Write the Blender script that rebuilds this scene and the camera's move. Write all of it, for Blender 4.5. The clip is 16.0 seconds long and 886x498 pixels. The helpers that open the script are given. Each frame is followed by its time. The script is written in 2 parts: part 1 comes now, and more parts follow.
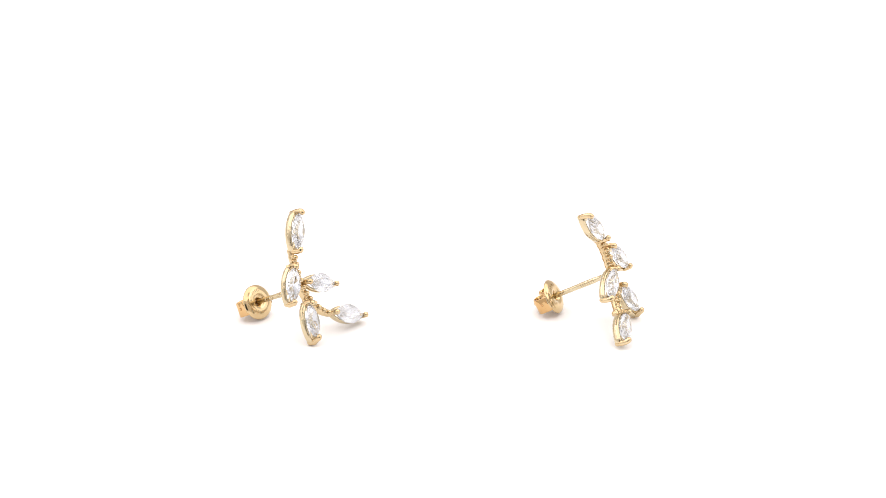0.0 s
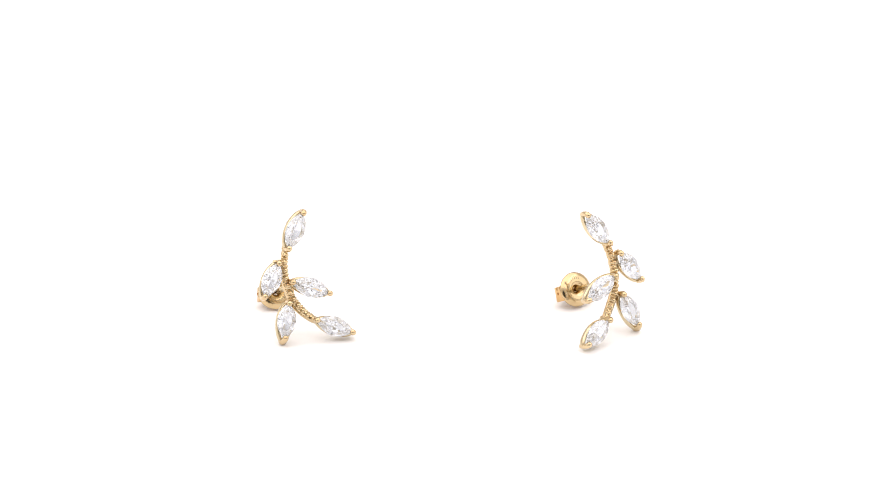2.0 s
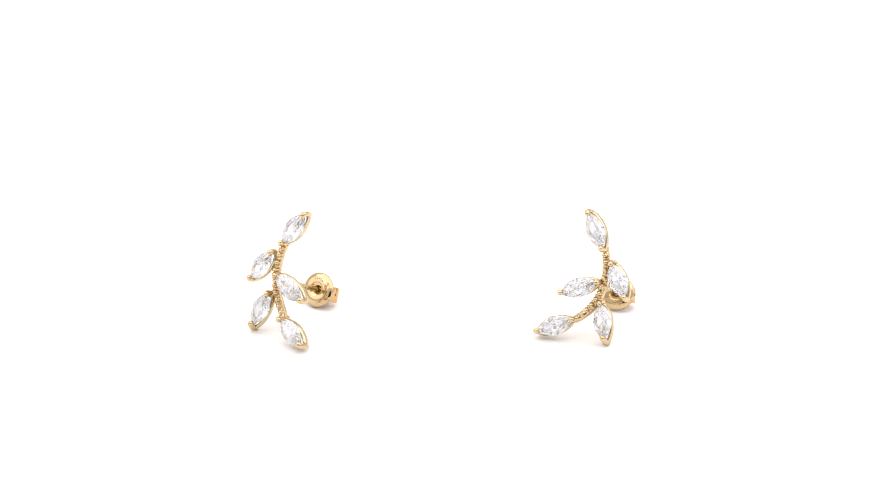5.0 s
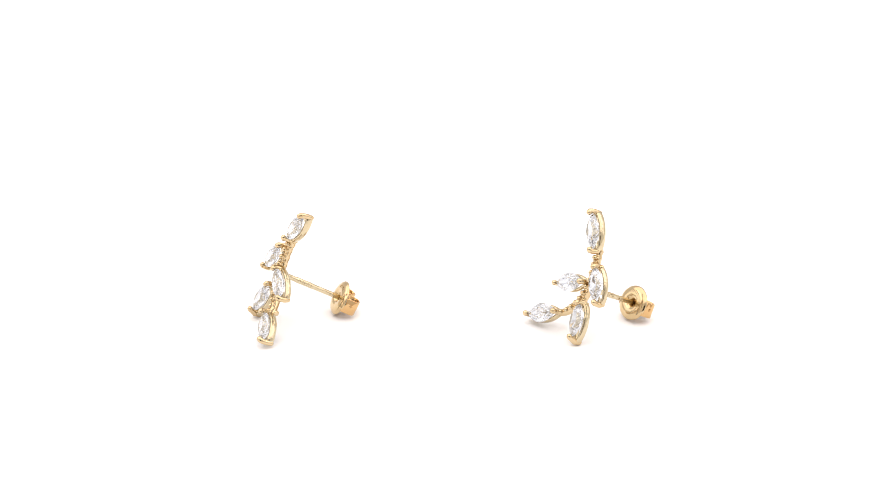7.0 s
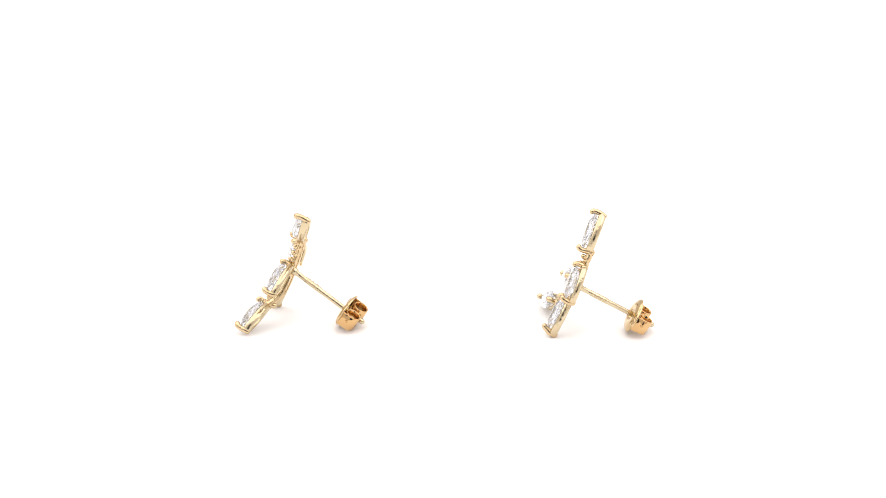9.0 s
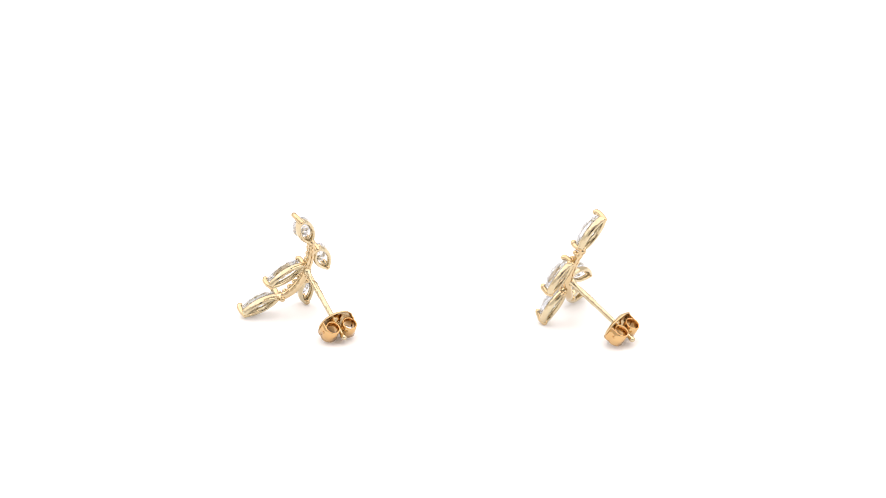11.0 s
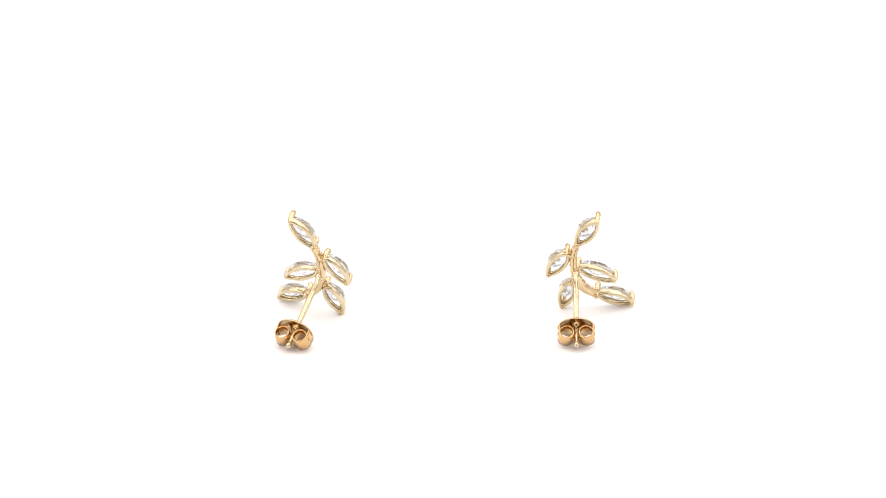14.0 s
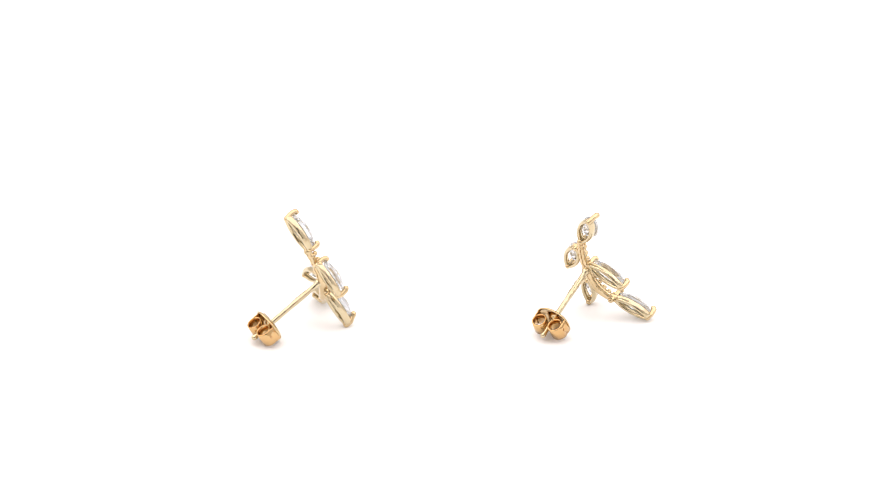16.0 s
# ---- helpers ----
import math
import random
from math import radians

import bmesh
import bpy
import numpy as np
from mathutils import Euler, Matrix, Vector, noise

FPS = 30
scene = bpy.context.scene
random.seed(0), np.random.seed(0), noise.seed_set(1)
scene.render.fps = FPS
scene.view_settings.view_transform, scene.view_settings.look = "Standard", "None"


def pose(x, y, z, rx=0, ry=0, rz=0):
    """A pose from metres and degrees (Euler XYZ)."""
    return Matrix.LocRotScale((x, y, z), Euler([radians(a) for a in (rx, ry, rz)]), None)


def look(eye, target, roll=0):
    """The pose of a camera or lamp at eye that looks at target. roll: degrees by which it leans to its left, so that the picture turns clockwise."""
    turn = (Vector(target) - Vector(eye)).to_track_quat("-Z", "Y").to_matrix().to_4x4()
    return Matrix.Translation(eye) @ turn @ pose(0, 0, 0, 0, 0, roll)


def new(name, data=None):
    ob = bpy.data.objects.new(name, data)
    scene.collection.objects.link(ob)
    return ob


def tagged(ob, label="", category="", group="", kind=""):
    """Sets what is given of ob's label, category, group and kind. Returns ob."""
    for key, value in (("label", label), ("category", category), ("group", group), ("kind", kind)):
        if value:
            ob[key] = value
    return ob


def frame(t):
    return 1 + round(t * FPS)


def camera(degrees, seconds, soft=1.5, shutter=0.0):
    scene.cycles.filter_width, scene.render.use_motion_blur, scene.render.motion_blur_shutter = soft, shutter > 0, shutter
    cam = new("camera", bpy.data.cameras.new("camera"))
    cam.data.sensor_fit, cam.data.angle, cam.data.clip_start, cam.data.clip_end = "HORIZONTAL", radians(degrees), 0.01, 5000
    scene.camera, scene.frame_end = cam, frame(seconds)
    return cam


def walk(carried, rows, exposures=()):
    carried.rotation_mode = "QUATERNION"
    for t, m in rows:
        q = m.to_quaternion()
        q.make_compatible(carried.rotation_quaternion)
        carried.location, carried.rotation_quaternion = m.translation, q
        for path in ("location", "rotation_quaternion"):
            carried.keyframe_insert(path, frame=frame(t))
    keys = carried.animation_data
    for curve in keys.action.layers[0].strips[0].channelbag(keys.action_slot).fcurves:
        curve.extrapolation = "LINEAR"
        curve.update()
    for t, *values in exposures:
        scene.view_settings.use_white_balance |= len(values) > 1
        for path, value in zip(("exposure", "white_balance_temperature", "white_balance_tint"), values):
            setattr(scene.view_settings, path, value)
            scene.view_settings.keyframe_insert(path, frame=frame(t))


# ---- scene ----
cam = camera(14.27, 16.0, soft=0.9)
MM = 0.001
EYE = (0.0, -0.41317, 0.20997)
AIM = (0.0, 0.0, 0.01099)
walk(cam, [(0.0, look(EYE, AIM)), (16.0, look(EYE, AIM))], exposures=[(0.0, -0.70), (16.0, -0.70)])

# ---- light: soft studio panels over a white table, pale warm room around ----
world = bpy.data.worlds.new("studio")
world.use_nodes = True
world.node_tree.nodes["Background"].inputs["Color"].default_value = (1.0, 0.935, 0.91, 1)
world.node_tree.nodes["Background"].inputs["Strength"].default_value = 1.4
scene.world = world
scene.cycles.max_bounces, scene.cycles.glossy_bounces, scene.cycles.transmission_bounces = 24, 16, 24


def soft_lamp(name, at, target, size_x, size_y, watts, colour):
    data = bpy.data.lights.new(name, "AREA")
    data.shape, data.size, data.size_y, data.energy, data.color = "RECTANGLE", size_x, size_y, watts, colour
    ob = new(name, data)
    ob.matrix_basis = look(at, target)
    return ob


soft_lamp("overhead_panel", (0, 0.06, 0.62), (0, 0.06, 0), 1.40, 1.20, 10.2, (1.0, 0.945, 0.925))
soft_lamp("side_panel", (-0.50, 0.0, 0.34), (0, 0, 0.02), 0.50, 0.44, 1.0, (0.98, 0.965, 1.0))
soft_lamp("side_panel", (0.50, 0.0, 0.34), (0, 0, 0.02), 0.50, 0.44, 1.0, (0.98, 0.965, 1.0))


# ---- materials ----
def material(name):
    m = bpy.data.materials.new(name)
    m.use_nodes = True
    nodes, links = m.node_tree.nodes, m.node_tree.links
    return m, nodes, links, nodes["Principled BSDF"]


def noise_tex(nodes, links, scale, detail=3.0):
    co = nodes.new("ShaderNodeTexCoord")
    tex = nodes.new("ShaderNodeTexNoise")
    tex.inputs["Scale"].default_value, tex.inputs["Detail"].default_value = scale, detail
    links.new(co.outputs["Object"], tex.inputs["Vector"])
    return tex


def ramp(nodes, links, source, low, high):
    r = nodes.new("ShaderNodeMapRange")
    r.inputs["To Min"].default_value, r.inputs["To Max"].default_value = low, high
    r.inputs["From Min"].default_value, r.inputs["From Max"].default_value = 0.3, 0.7
    links.new(source, r.inputs["Value"])
    return r


def metal(name, dark, light, rough_low, rough_high, relief):
    m, nodes, links, bsdf = material(name)
    bsdf.inputs["Metallic"].default_value = 1.0
    patches = noise_tex(nodes, links, 420.0)
    cast = noise_tex(nodes, links, 1300.0, 2.0)
    grain = noise_tex(nodes, links, 2600.0, 4.0)
    mix = nodes.new("ShaderNodeMix")
    mix.data_type = "RGBA"
    mix.inputs["A"].default_value, mix.inputs["B"].default_value = (*dark, 1), (*light, 1)
    links.new(ramp(nodes, links, patches.outputs["Fac"], 0.0, 1.0).outputs["Result"], mix.inputs["Factor"])
    links.new(mix.outputs["Result"], bsdf.inputs["Base Color"])
    links.new(ramp(nodes, links, grain.outputs["Fac"], rough_low, rough_high).outputs["Result"], bsdf.inputs["Roughness"])
    bump = nodes.new("ShaderNodeBump")
    bump.inputs["Strength"].default_value, bump.inputs["Distance"].default_value = relief, 0.0001
    links.new(cast.outputs["Fac"], bump.inputs["Height"])
    links.new(bump.outputs["Normal"], bsdf.inputs["Normal"])
    return m


gold = metal("polished_gold", (0.595, 0.447, 0.257), (0.665, 0.53, 0.33), 0.09, 0.24, 1.0)
cast_gold = metal("cast_gold", (0.58, 0.472, 0.30), (0.65, 0.562, 0.38), 0.12, 0.28, 1.0)
gold_plate = metal("dished_gold", (0.60, 0.44, 0.24), (0.66, 0.515, 0.30), 0.10, 0.20, 0.3)
# wing gold: base colour pushed to orange for light bounced between gold faces
gold_bounce = metal("pressed_gold_orange_bounce", (0.595, 0.37, 0.165), (0.655, 0.44, 0.215), 0.07, 0.15, 0.35)

crystal, _n, _l, _b = material("clear_zirconia")
_b.inputs["Base Color"].default_value = (0.725, 0.765, 0.83, 1)
_b.inputs["Roughness"].default_value = 0.0
_b.inputs["IOR"].default_value = 2.15
_b.inputs["Transmission Weight"].default_value = 1.0


def matte_sheet(name, low, high, rough, scale, tint):
    m, nodes, links, bsdf = material(name)
    tex = noise_tex(nodes, links, scale)
    value = ramp(nodes, links, tex.outputs["Fac"], low, high)
    join = nodes.new("ShaderNodeCombineColor")
    for channel, factor in zip(("Red", "Green", "Blue"), tint):
        times = nodes.new("ShaderNodeMath")
        times.operation = "MULTIPLY"
        times.inputs[1].default_value = factor
        links.new(value.outputs["Result"], times.inputs[0])
        links.new(times.outputs["Value"], join.inputs[channel])
    links.new(join.outputs["Color"], bsdf.inputs["Base Color"])
    bsdf.inputs["Roughness"].default_value = rough
    bsdf.inputs["Specular IOR Level"].default_value = 0.3
    return m


black_felt = matte_sheet("black_felt", 0.015, 0.03, 0.95, 300.0, (1.0, 1.0, 1.0))
white_board = matte_sheet("white_board", 0.93, 0.95, 0.55, 60.0, (1.0, 1.0, 1.0))


# ---- mesh tools (millimetres in, metres out) ----
def finish(name, bm, mat, parent=None, flip=False, smooth=True, scale=MM):
    for v in bm.verts:
        v.co *= scale
        if flip:
            v.co.x = -v.co.x
    bmesh.ops.recalc_face_normals(bm, faces=bm.faces[:])
    for f in bm.faces:
        f.smooth = smooth
    mesh = bpy.data.meshes.new(name)
    bm.to_mesh(mesh)
    bm.free()
    mesh.materials.append(mat)
    ob = new(name, mesh)
    ob.parent = parent
    return ob


def bridge(bm, ring_a, ring_b):
    k = len(ring_a)
    for i in range(k):
        bm.faces.new((ring_a[i], ring_a[(i + 1) % k], ring_b[(i + 1) % k], ring_b[i]))


def tube(bm, path, radii, segs=12, rounded=True, flat=None):
    """A round bar along path; flat=(direction, factor) presses its section along that direction."""
    path = [Vector(p) for p in path]
    radii = list(radii)
    if rounded:
        first, last = (path[0] - path[1]).normalized(), (path[-1] - path[-2]).normalized()
        head = [(path[0] + first * radii[0] * math.sin(a), radii[0] * math.cos(a)) for a in (1.45, 1.1, 0.75, 0.35)]
        tail = [(path[-1] + last * radii[-1] * math.sin(a), radii[-1] * math.cos(a)) for a in (0.35, 0.75, 1.1, 1.45)]
        path = [p for p, _ in head] + path + [p for p, _ in tail]
        radii = [r for _, r in head] + radii + [r for _, r in tail]
    rings, side = [], None
    for i, p in enumerate(path):
        ahead = (path[min(i + 1, len(path) - 1)] - path[max(i - 1, 0)]).normalized()
        if side is None:
            side = flat[0].copy() if flat else ahead.orthogonal()
        side = (side - ahead * side.dot(ahead)).normalized()
        other = ahead.cross(side)
        squash = flat[1] if flat else 1.0
        rings.append([bm.verts.new(p + radii[i] * (squash * math.cos(2 * math.pi * k / segs) * side + math.sin(2 * math.pi * k / segs) * other)) for k in range(segs)])
    for a, b in zip(rings, rings[1:]):
        bridge(bm, a, b)
    bm.faces.new(rings[0][::-1])
    bm.faces.new(rings[-1])


def spline(points, count):
    """Catmull-Rom through the points, count samples."""
    pts = [Vector(p) for p in points]
    pts = [2 * pts[0] - pts[1]] + pts + [2 * pts[-1] - pts[-2]]
    out = []
    for i in range(count):
        u = i / (count - 1) * (len(pts) - 3)
        k = min(int(u), len(pts) - 4)
        t, (a, b, c, d) = u - k, pts[k:k + 4]
        out.append(0.5 * (2 * b + (c - a) * t + (2 * a - 5 * b + 4 * c - d) * t * t + (3 * b - a - 3 * c + d) * t ** 3))
    return out


def marquise(half_length, half_width, steps):
    """The outline of two arcs that meet in points; steps a side."""
    r = (half_length ** 2 + half_width ** 2) / (2 * half_width)
    top = math.asin(half_length / r)
    right = [(r * math.sin(a), r * math.cos(a) - (r - half_width)) for a in [top - 2 * top * i / steps for i in range(steps)]]
    return right + [(-x, -y) for x, y in right]


def box(bm, x0, x1, y0, y1, z0, z1):
    v = [bm.verts.new((x, y, z)) for x in (x0, x1) for y in (y0, y1) for z in (z0, z1)]
    for q in ((0, 1, 3, 2), (4, 6, 7, 5), (0, 4, 5, 1), (2, 3, 7, 6), (0, 2, 6, 4), (1, 5, 7, 3)):
        bm.faces.new([v[i] for i in q])


# ---- structure: the white board ----
def slab(name, label, mat, *boxes):
    bm = bmesh.new()
    for b in boxes:
        box(bm, *b)
    return tagged(finish(name, bm, mat, smooth=False, scale=1.0), label, name.split("_")[0], "", "structure")


slab("floor", "seamless matte white board under the earrings", white_board, (-1.2, 1.2, -1.2, 1.2, -0.02, 0.0))

# unseen black flag behind the lens, added for dark reflections in gold and stones
slab("wall_south", "added unseen black felt flag, darkens reflections in gold and stones", black_felt, (-0.14, 0.14, -0.56, -0.55, 0.0, 0.40))

# ---- the earring ----
FACE = Vector((0.05, -0.91, 0.40)).normalized()
POST_ROOT = Vector((-2.07, -1.55, 6.50))
STEM = [(-2.10, -1.15, 10.95), (-2.28, -1.52, 10.12), (-2.36, -1.90, 9.10), (-2.35, -2.28, 8.13), (-2.22, -2.60, 7.22),
        (-1.98, -2.90, 6.28), (-1.61, -3.17, 5.43), (-1.11, -3.46, 4.66), (-0.56, -3.74, 3.96), (0.02, -4.02, 3.36), (0.56, -4.50, 2.97)]
STEM_TOP, STEM_FOOT = (-1.90, -0.75, 11.70), (0.72, -4.20, 2.82)
# outer prong tip, inner prong tip, facing, how far the heel juts out, and added depth of each leaf
LEAVES = [((0.72, 0.03, 16.04), (-1.75, -1.67, 12.01), (0.12, -0.93, 0.32), 0.0, 0.2),
          ((-5.54, -3.66, 6.55), (-3.18, -2.09, 10.35), (0.02, -0.92, 0.38), 0.15, 0.0),
          ((3.09, -3.69, 5.90), (-1.68, -3.10, 7.91), (0.05, -0.92, 0.39), 0.0, 0.0),
          ((-3.51, -5.94, 1.39), (-2.37, -3.95, 5.37), (0.10, -0.90, 0.41), 0.42, 0.15),
          ((5.31, -6.70, 1.39), (0.88, -5.43, 3.19), (-0.03, -0.89, 0.45), 0.0, 0.2)]


def gemstone(parent, flip, m, half_length, half_width):
    """A marquise cut: crown, thin girdle and pavilion of flat facets, eight mains a side."""
    bm = bmesh.new()
    k, count = 8, 16
    girdle = marquise(half_length, half_width, 2 * k)
    star = marquise(half_length, half_width, k)
    turned = [((star[i][0] + star[(i + 1) % count][0]) / 2, (star[i][1] + star[(i + 1) % count][1]) / 2) for i in range(count)]

    def ring(points, factor, z):
        return [bm.verts.new(m @ Vector((x * factor, y * factor, z))) for x, y in points]
    top, low = ring(girdle, 1.0, 0.05), ring(girdle, 1.0, -0.05)
    bridge(bm, low, top)
    mid, table = ring(turned, 0.81, 0.32), ring(star, 0.56, 0.52)
    deep, culet = ring(turned, 0.56, -0.64), bm.verts.new(m @ Vector((0, 0, -1.10)))
    for i in range(count):
        a, b, c = 2 * i, 2 * i + 1, (2 * i + 2) % (2 * count)
        bm.faces.new((top[a], top[b], mid[i]))
        bm.faces.new((top[b], top[c], mid[i]))
        bm.faces.new((top[a], mid[i], table[i]))
        bm.faces.new((top[a], table[i], mid[i - 1]))
        bm.faces.new((mid[i], table[(i + 1) % count], table[i]))
        bm.faces.new((low[a], deep[i], low[b]))
        bm.faces.new((low[b], deep[i], low[c]))
        bm.faces.new((low[a], deep[i - 1], deep[i]))
        bm.faces.new((deep[i - 1], culet, deep[i]))
    bm.faces.new(table)
    return tagged(finish("gemstone", bm, crystal, parent, flip, smooth=False), "clear faceted marquise stone")


def setting(parent, flip, outer, inner, facing, heel, deeper):
    o, i = Vector(outer), Vector(inner)
    along = (o - i).normalized()
    n = Vector(facing)
    n = (n - along * n.dot(along)).normalized()
    across = n.cross(along)
    half = (o - i).length / 2
    centre = (o + i) / 2 - n * 0.38
    m = Matrix((along, across, n)).transposed().to_4x4()
    m.translation = centre
    # gallery: a marquise band behind the stone
    bm = bmesh.new()
    outline = marquise(half, 1.05, 20)
    for _ in range(4 + round(8 * heel)):
        outline = [tuple((outline[k - 1][c] + 2 * outline[k][c] + outline[(k + 1) % 40][c]) / 4 for c in (0, 1)) for k in range(40)]
    reach, wide = max(x for x, _ in outline), max(y for _, y in outline)
    outline = [(x / reach * (half - 0.04 + (heel if x > 0 else 0.0)), y / wide * 0.94) for x, y in outline]
    rings = []
    for k, (x, y) in enumerate(outline):
        a, b = outline[k - 1], outline[(k + 1) % len(outline)]
        t = Vector((b[0] - a[0], b[1] - a[1])).normalized()
        out = Vector((t.y, -t.x)) if Vector((t.y, -t.x)).dot(Vector((x, y))) > 0 else Vector((-t.y, t.x))
        ring = []
        for s in range(14):
            ang = 2 * math.pi * s / 14
            lean = 0.02 * math.sin(ang)
            ring.append(bm.verts.new(m @ Vector((x + out.x * (0.27 * math.cos(ang) + lean), y + out.y * (0.27 * math.cos(ang) + lean), -0.89 - deeper * 0.55 + (0.42 + 0.40 * deeper) * math.sin(ang)))))
        rings.append(ring)
    for k in range(len(rings)):
        bridge(bm, rings[k], rings[(k + 1) % len(rings)])
    body = finish("setting", bm, cast_gold, parent, flip)
    gemstone(body, flip, m @ Matrix.Translation((0, 0, 0.06 - deeper * 0.8)), half - 0.05, 1.27)
    for end in (1, -1):
        bm = bmesh.new()
        x = end * (half + 0.06)
        jut = heel if end > 0 else 0.0
        tube(bm, [m @ Vector((x - end * 0.10 + jut, 0, -1.06 - deeper)), m @ Vector((x + end * 0.06 + jut * 0.7, 0, -0.5)), m @ Vector((x + end * 0.08, 0, 0.0)), m @ Vector((x + end * 0.02, 0, 0.30)), m @ Vector((x - end * 0.12, 0, 0.42))],
             [0.34 + 0.2 * jut, 0.36 + 0.2 * jut, 0.35 + 0.12 * jut, 0.37, 0.375], 14)
        finish("prong", bm, gold, body, flip)
    return body


def earring(flip, label, post_way, clutch_at):
    thing = new("earring")
    tagged(thing, label, "earring", "pair of stud earrings")
    # stem with its row of beads
    line = spline([STEM_TOP] + STEM[:-1] + [STEM_FOOT], 111)
    beads = [10 * k + 10 for k in range(len(STEM) - 1)]
    bm = bmesh.new()
    # the strap behind the beads swings out to the lower side towards its foot
    strap = []
    foot_at = Vector(LEAVES[4][1]) - Vector(LEAVES[4][2]) * 0.55
    for i in range(0, len(line), 2):
        along = (line[min(i + 1, len(line) - 1)] - line[max(i - 1, 0)]).normalized()
        p = line[i] + along.cross(FACE) * 0.13 * max(0.0, min(1.0, (i - 40) / 40))
        strap.append(p.lerp(foot_at, max(0.0, (i - 84) / 26) ** 1.5))
    swell = [0.43 + 0.18 * min(i, 42) / len(strap) - 0.006 * max(0, i - 42) + 0.035 * math.cos(2 * math.pi * 2 * i / 10) * (i < 26) for i in range(len(strap))]
    tube(bm, [p - FACE * (0.70 + 0.12 * i / len(strap)) for i, p in enumerate(strap)], swell, 14, True, (FACE.copy(), 1.05))
    for b in beads:
        # a peg under each bead, and a lower bar in the gap beyond it
        across = (line[b + 1] - line[b - 1]).cross(FACE).normalized()
        peg = line[b] - FACE * 0.36
        tube(bm, [peg - across * 0.22, peg + across * 0.22], [0.27, 0.27], 10)
        if b + 5 < len(line):
            bar = line[b + 5] - FACE * 0.44
            tube(bm, [bar - across * 0.27, bar + across * 0.27], [0.24, 0.24], 8)
    for leaf, k in ((0, 0), (1, 24), (2, 45), (3, 67), (4, 110)):
        tip = Vector(LEAVES[leaf][1]) - FACE * 1.2
        root = line[k] - FACE * 0.8
        tube(bm, [root, root.lerp(tip, 0.6), tip + (tip - root).normalized() * 0.3], [0.42, 0.42, 0.36], 12)
    stem = finish("stem", bm, gold, thing, flip)
    for p in STEM:
        bm = bmesh.new()
        bmesh.ops.create_icosphere(bm, subdivisions=3, radius=0.33, matrix=Matrix.Translation(Vector(p) - FACE * 0.06))
        finish("bead", bm, gold, stem, flip)
    for leaf in LEAVES:
        setting(thing, flip, *leaf)
    # post: a straight pin, flattened where it is stamped
    bm = bmesh.new()
    stops = [(-0.6, 0.56), (0.0, 0.56), (0.18, 0.50), (0.40, 0.36), (1.6, 0.34), (1.8, 0.38), (4.2, 0.38), (4.4, 0.35), (9.9, 0.35), (10.2, 0.30), (10.5, 0.30), (10.68, 0.37), (10.95, 0.37)]
    tube(bm, [POST_ROOT + post_way * d for d, _ in stops], [r for _, r in stops], 16)
    pin = finish("post", bm, cast_gold, thing, flip)
    # stamped marks, too small to read: short raised bars along the flattened stretch
    up = Vector((1, 0, 0)).cross(post_way).normalized()
    for side in (1, -1):
        for d, lean, half in ((2.0, 0.2, 0.17), (2.3, -0.25, 0.2), (2.65, 0.25, 0.2), (2.95, 0.0, 0.14), (3.3, 0.3, 0.2), (3.6, -0.2, 0.17), (3.9, 0.1, 0.18)):
            bm = bmesh.new()
            middle = POST_ROOT + post_way * d + Vector((side * 0.355, 0, 0)) + up * 0.08
            way = (up + post_way * lean).normalized() * half
            tube(bm, [middle - way, middle + way], [0.055, 0.055], 6)
            finish("stamp_mark", bm, cast_gold, pin, flip)
    clutch(thing, flip, post_way, clutch_at)
    return thing


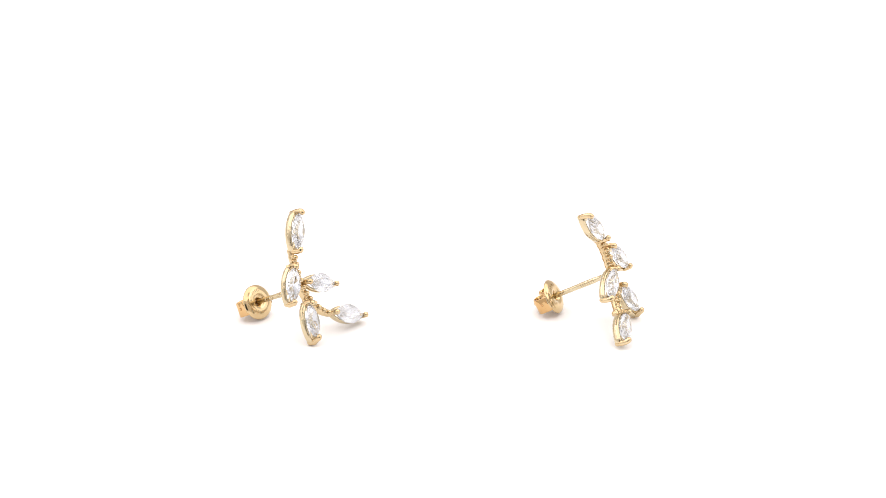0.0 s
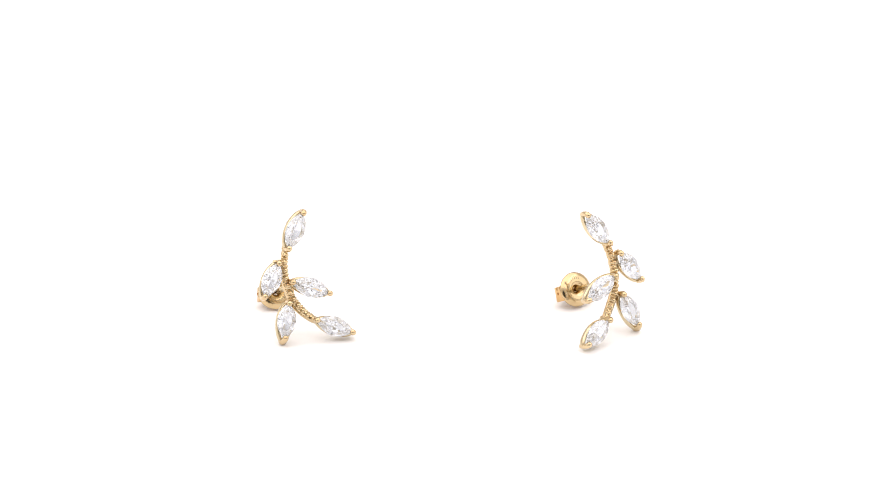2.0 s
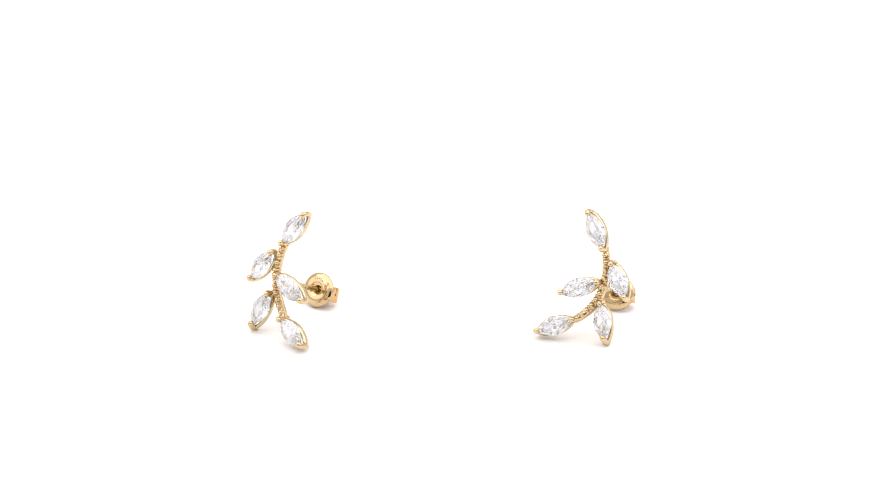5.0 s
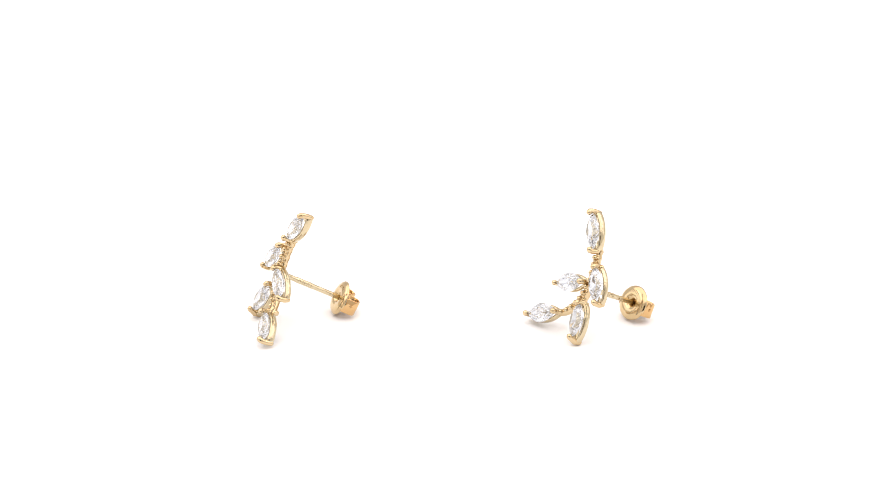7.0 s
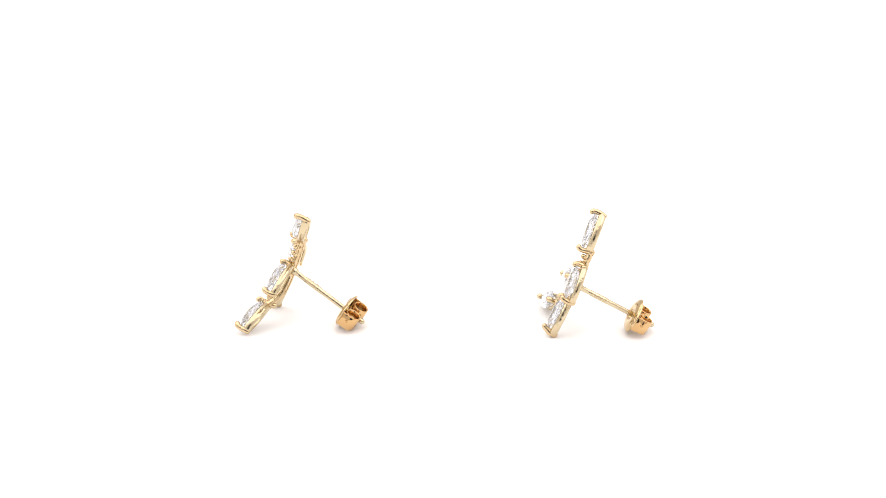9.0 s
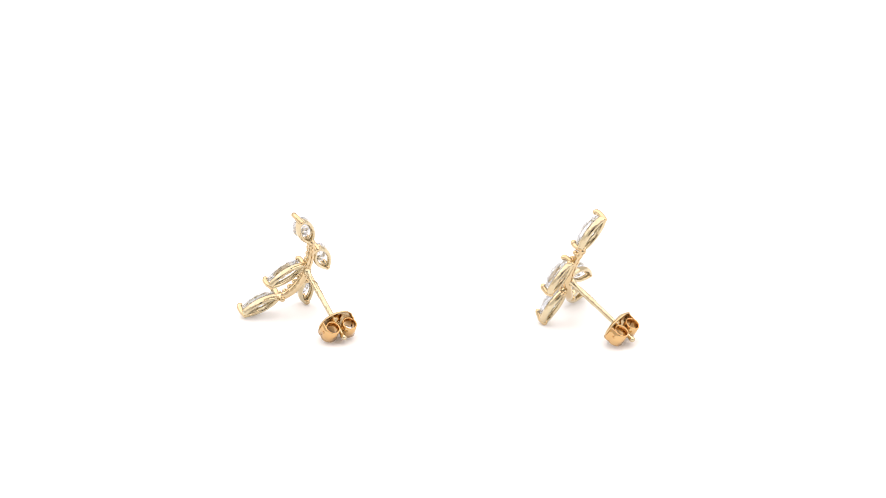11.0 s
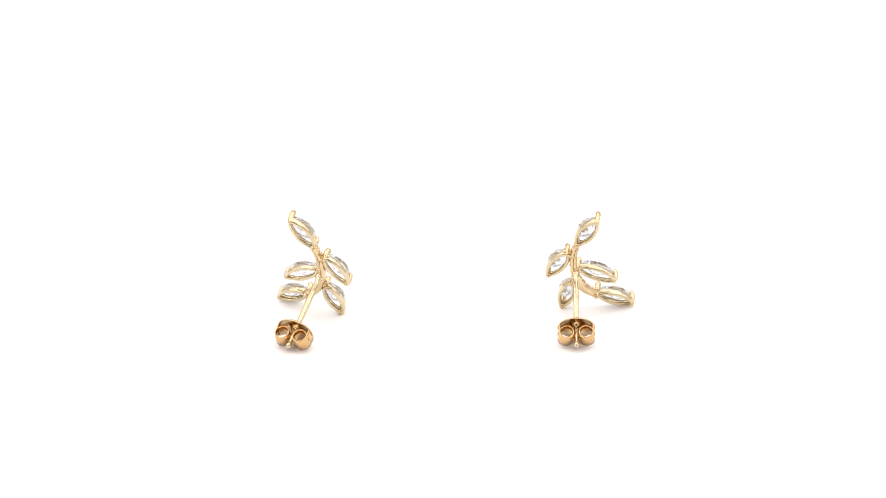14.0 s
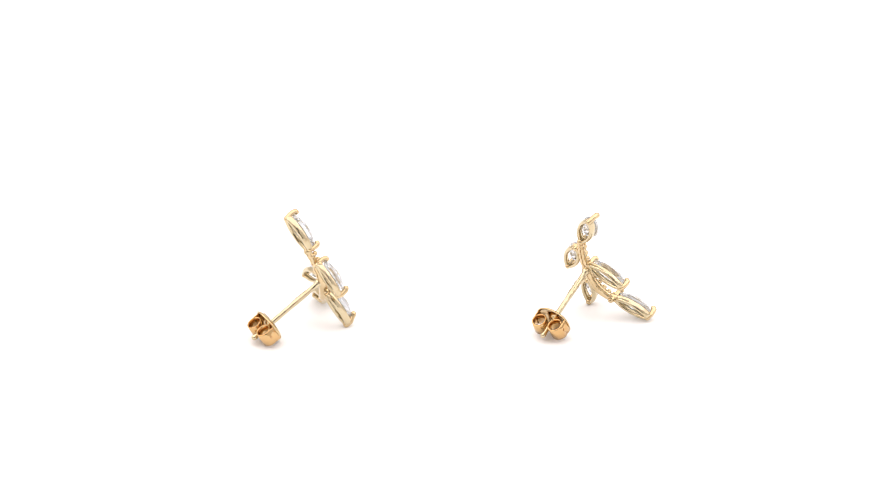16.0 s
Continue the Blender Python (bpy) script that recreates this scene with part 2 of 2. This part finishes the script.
def clutch(thing, flip, post_way, clutch_at):
    """The butterfly back: a dished plate and two rolled wings."""
    up = Vector((1, 0, 0)).cross(post_way).normalized()
    m = Matrix((post_way.cross(up), up, post_way)).transposed().to_4x4()
    m.translation = POST_ROOT + post_way * clutch_at
    front = [(0.40, 0.42), (0.52, 0.16), (0.80, -0.10), (1.15, -0.18), (1.65, -0.14), (2.10, 0.02), (2.38, 0.22), (2.46, 0.36)]
    back = [(2.36, 0.42), (2.02, 0.22), (1.60, 0.06), (1.15, 0.02), (0.85, 0.10), (0.68, 0.34), (0.56, 0.50), (0.44, 0.50)]
    bm = bmesh.new()
    rings = [[bm.verts.new(m @ Vector((r * math.cos(a), r * 0.94 * math.sin(a), h))) for a in [2 * math.pi * k / 40 for k in range(40)]] for r, h in front + back]
    for k in range(len(rings)):
        bridge(bm, rings[k], rings[(k + 1) % len(rings)])
    plate = finish("butterfly_back", bm, gold_plate, thing, flip)
    for k in range(5):
        bm = bmesh.new()
        foot = m @ Vector((-0.62 + 0.31 * k, 1.42 - 0.10 * abs(k - 2), -0.15))
        tube(bm, [foot, foot + up * (0.28 + 0.06 * (k % 2)) + post_way * 0.03], [0.05, 0.05], 6)
        finish("stamp_mark", bm, gold_plate, plate, flip)
    for side in (1, -1):
        bm = bmesh.new()
        path = [Vector(p) for p in ((2.10, 0.24), (2.22, 0.50), (2.27, 0.85))]
        for k in range(34):
            a = radians(-22 + 352 * k / 33)
            r = 0.97 - 0.10 * k / 33
            path.append(Vector((1.29 + r * math.cos(a), 1.50 + r * math.sin(a))))
        rows, w = [], 0.97
        for k, p in enumerate(path):
            along = (path[min(k + 1, len(path) - 1)] - path[max(k - 1, 0)]).normalized()
            out = Vector((along.y, -along.x)) * 0.10
            section = []
            for side_of, edge in ((1, w - 0.05), (0.4, w), (-0.4, w), (-1, w - 0.05), (-1, 0.05 - w), (-0.4, -w), (0.4, -w), (1, 0.05 - w)):
                q = p + out * side_of
                section.append(m @ Vector((side * q.x * (1.0 - 0.055 * edge), edge, q.y)))
            rows.append([bm.verts.new(v) for v in section])
        for a, b in zip(rows, rows[1:]):
            bridge(bm, a, b)
        bm.faces.new(rows[0])
        bm.faces.new(rows[-1])
        # the wings' deeper orange is bounce light put into the metal's colour
        wing = tagged(finish("rolled_wing", bm, gold_bounce, plate, flip), "rolled gold strip, orange of bounced light put into its colour")
        for turn in (0, 60, 120):
            bm = bmesh.new()
            way = Vector((0, math.sin(radians(turn)), math.cos(radians(turn)))) * 0.17
            tube(bm, [m @ (Vector((side * 2.36, 0.1, 1.35)) - way), m @ (Vector((side * 2.36, 0.1, 1.35)) + way)], [0.045, 0.045], 6)
            finish("stamp_mark", bm, gold_bounce, wing, flip)


LABEL = "gold stud earring, leafy sprig of five clear marquise stones"
left_earring = earring(False, LABEL, Vector((0.03, 0.866, -0.498)).normalized(), 8.15)
right_earring = earring(True, LABEL + ", mirrored", Vector((0.035, 0.867, -0.499)).normalized(), 7.95)


def motions():
    # both turn on the spot at the same steady rate
    times = [0.5 * k for k in range(33)]
    walk(left_earring, [(t, pose(-0.018623, 0, 0, 0, 0, 52.84 - 18.154 * t)) for t in times])
    walk(right_earring, [(t, pose(0.019288, 0, 0, 0, 0, 71.25 - 18.154 * t)) for t in times])


motions()
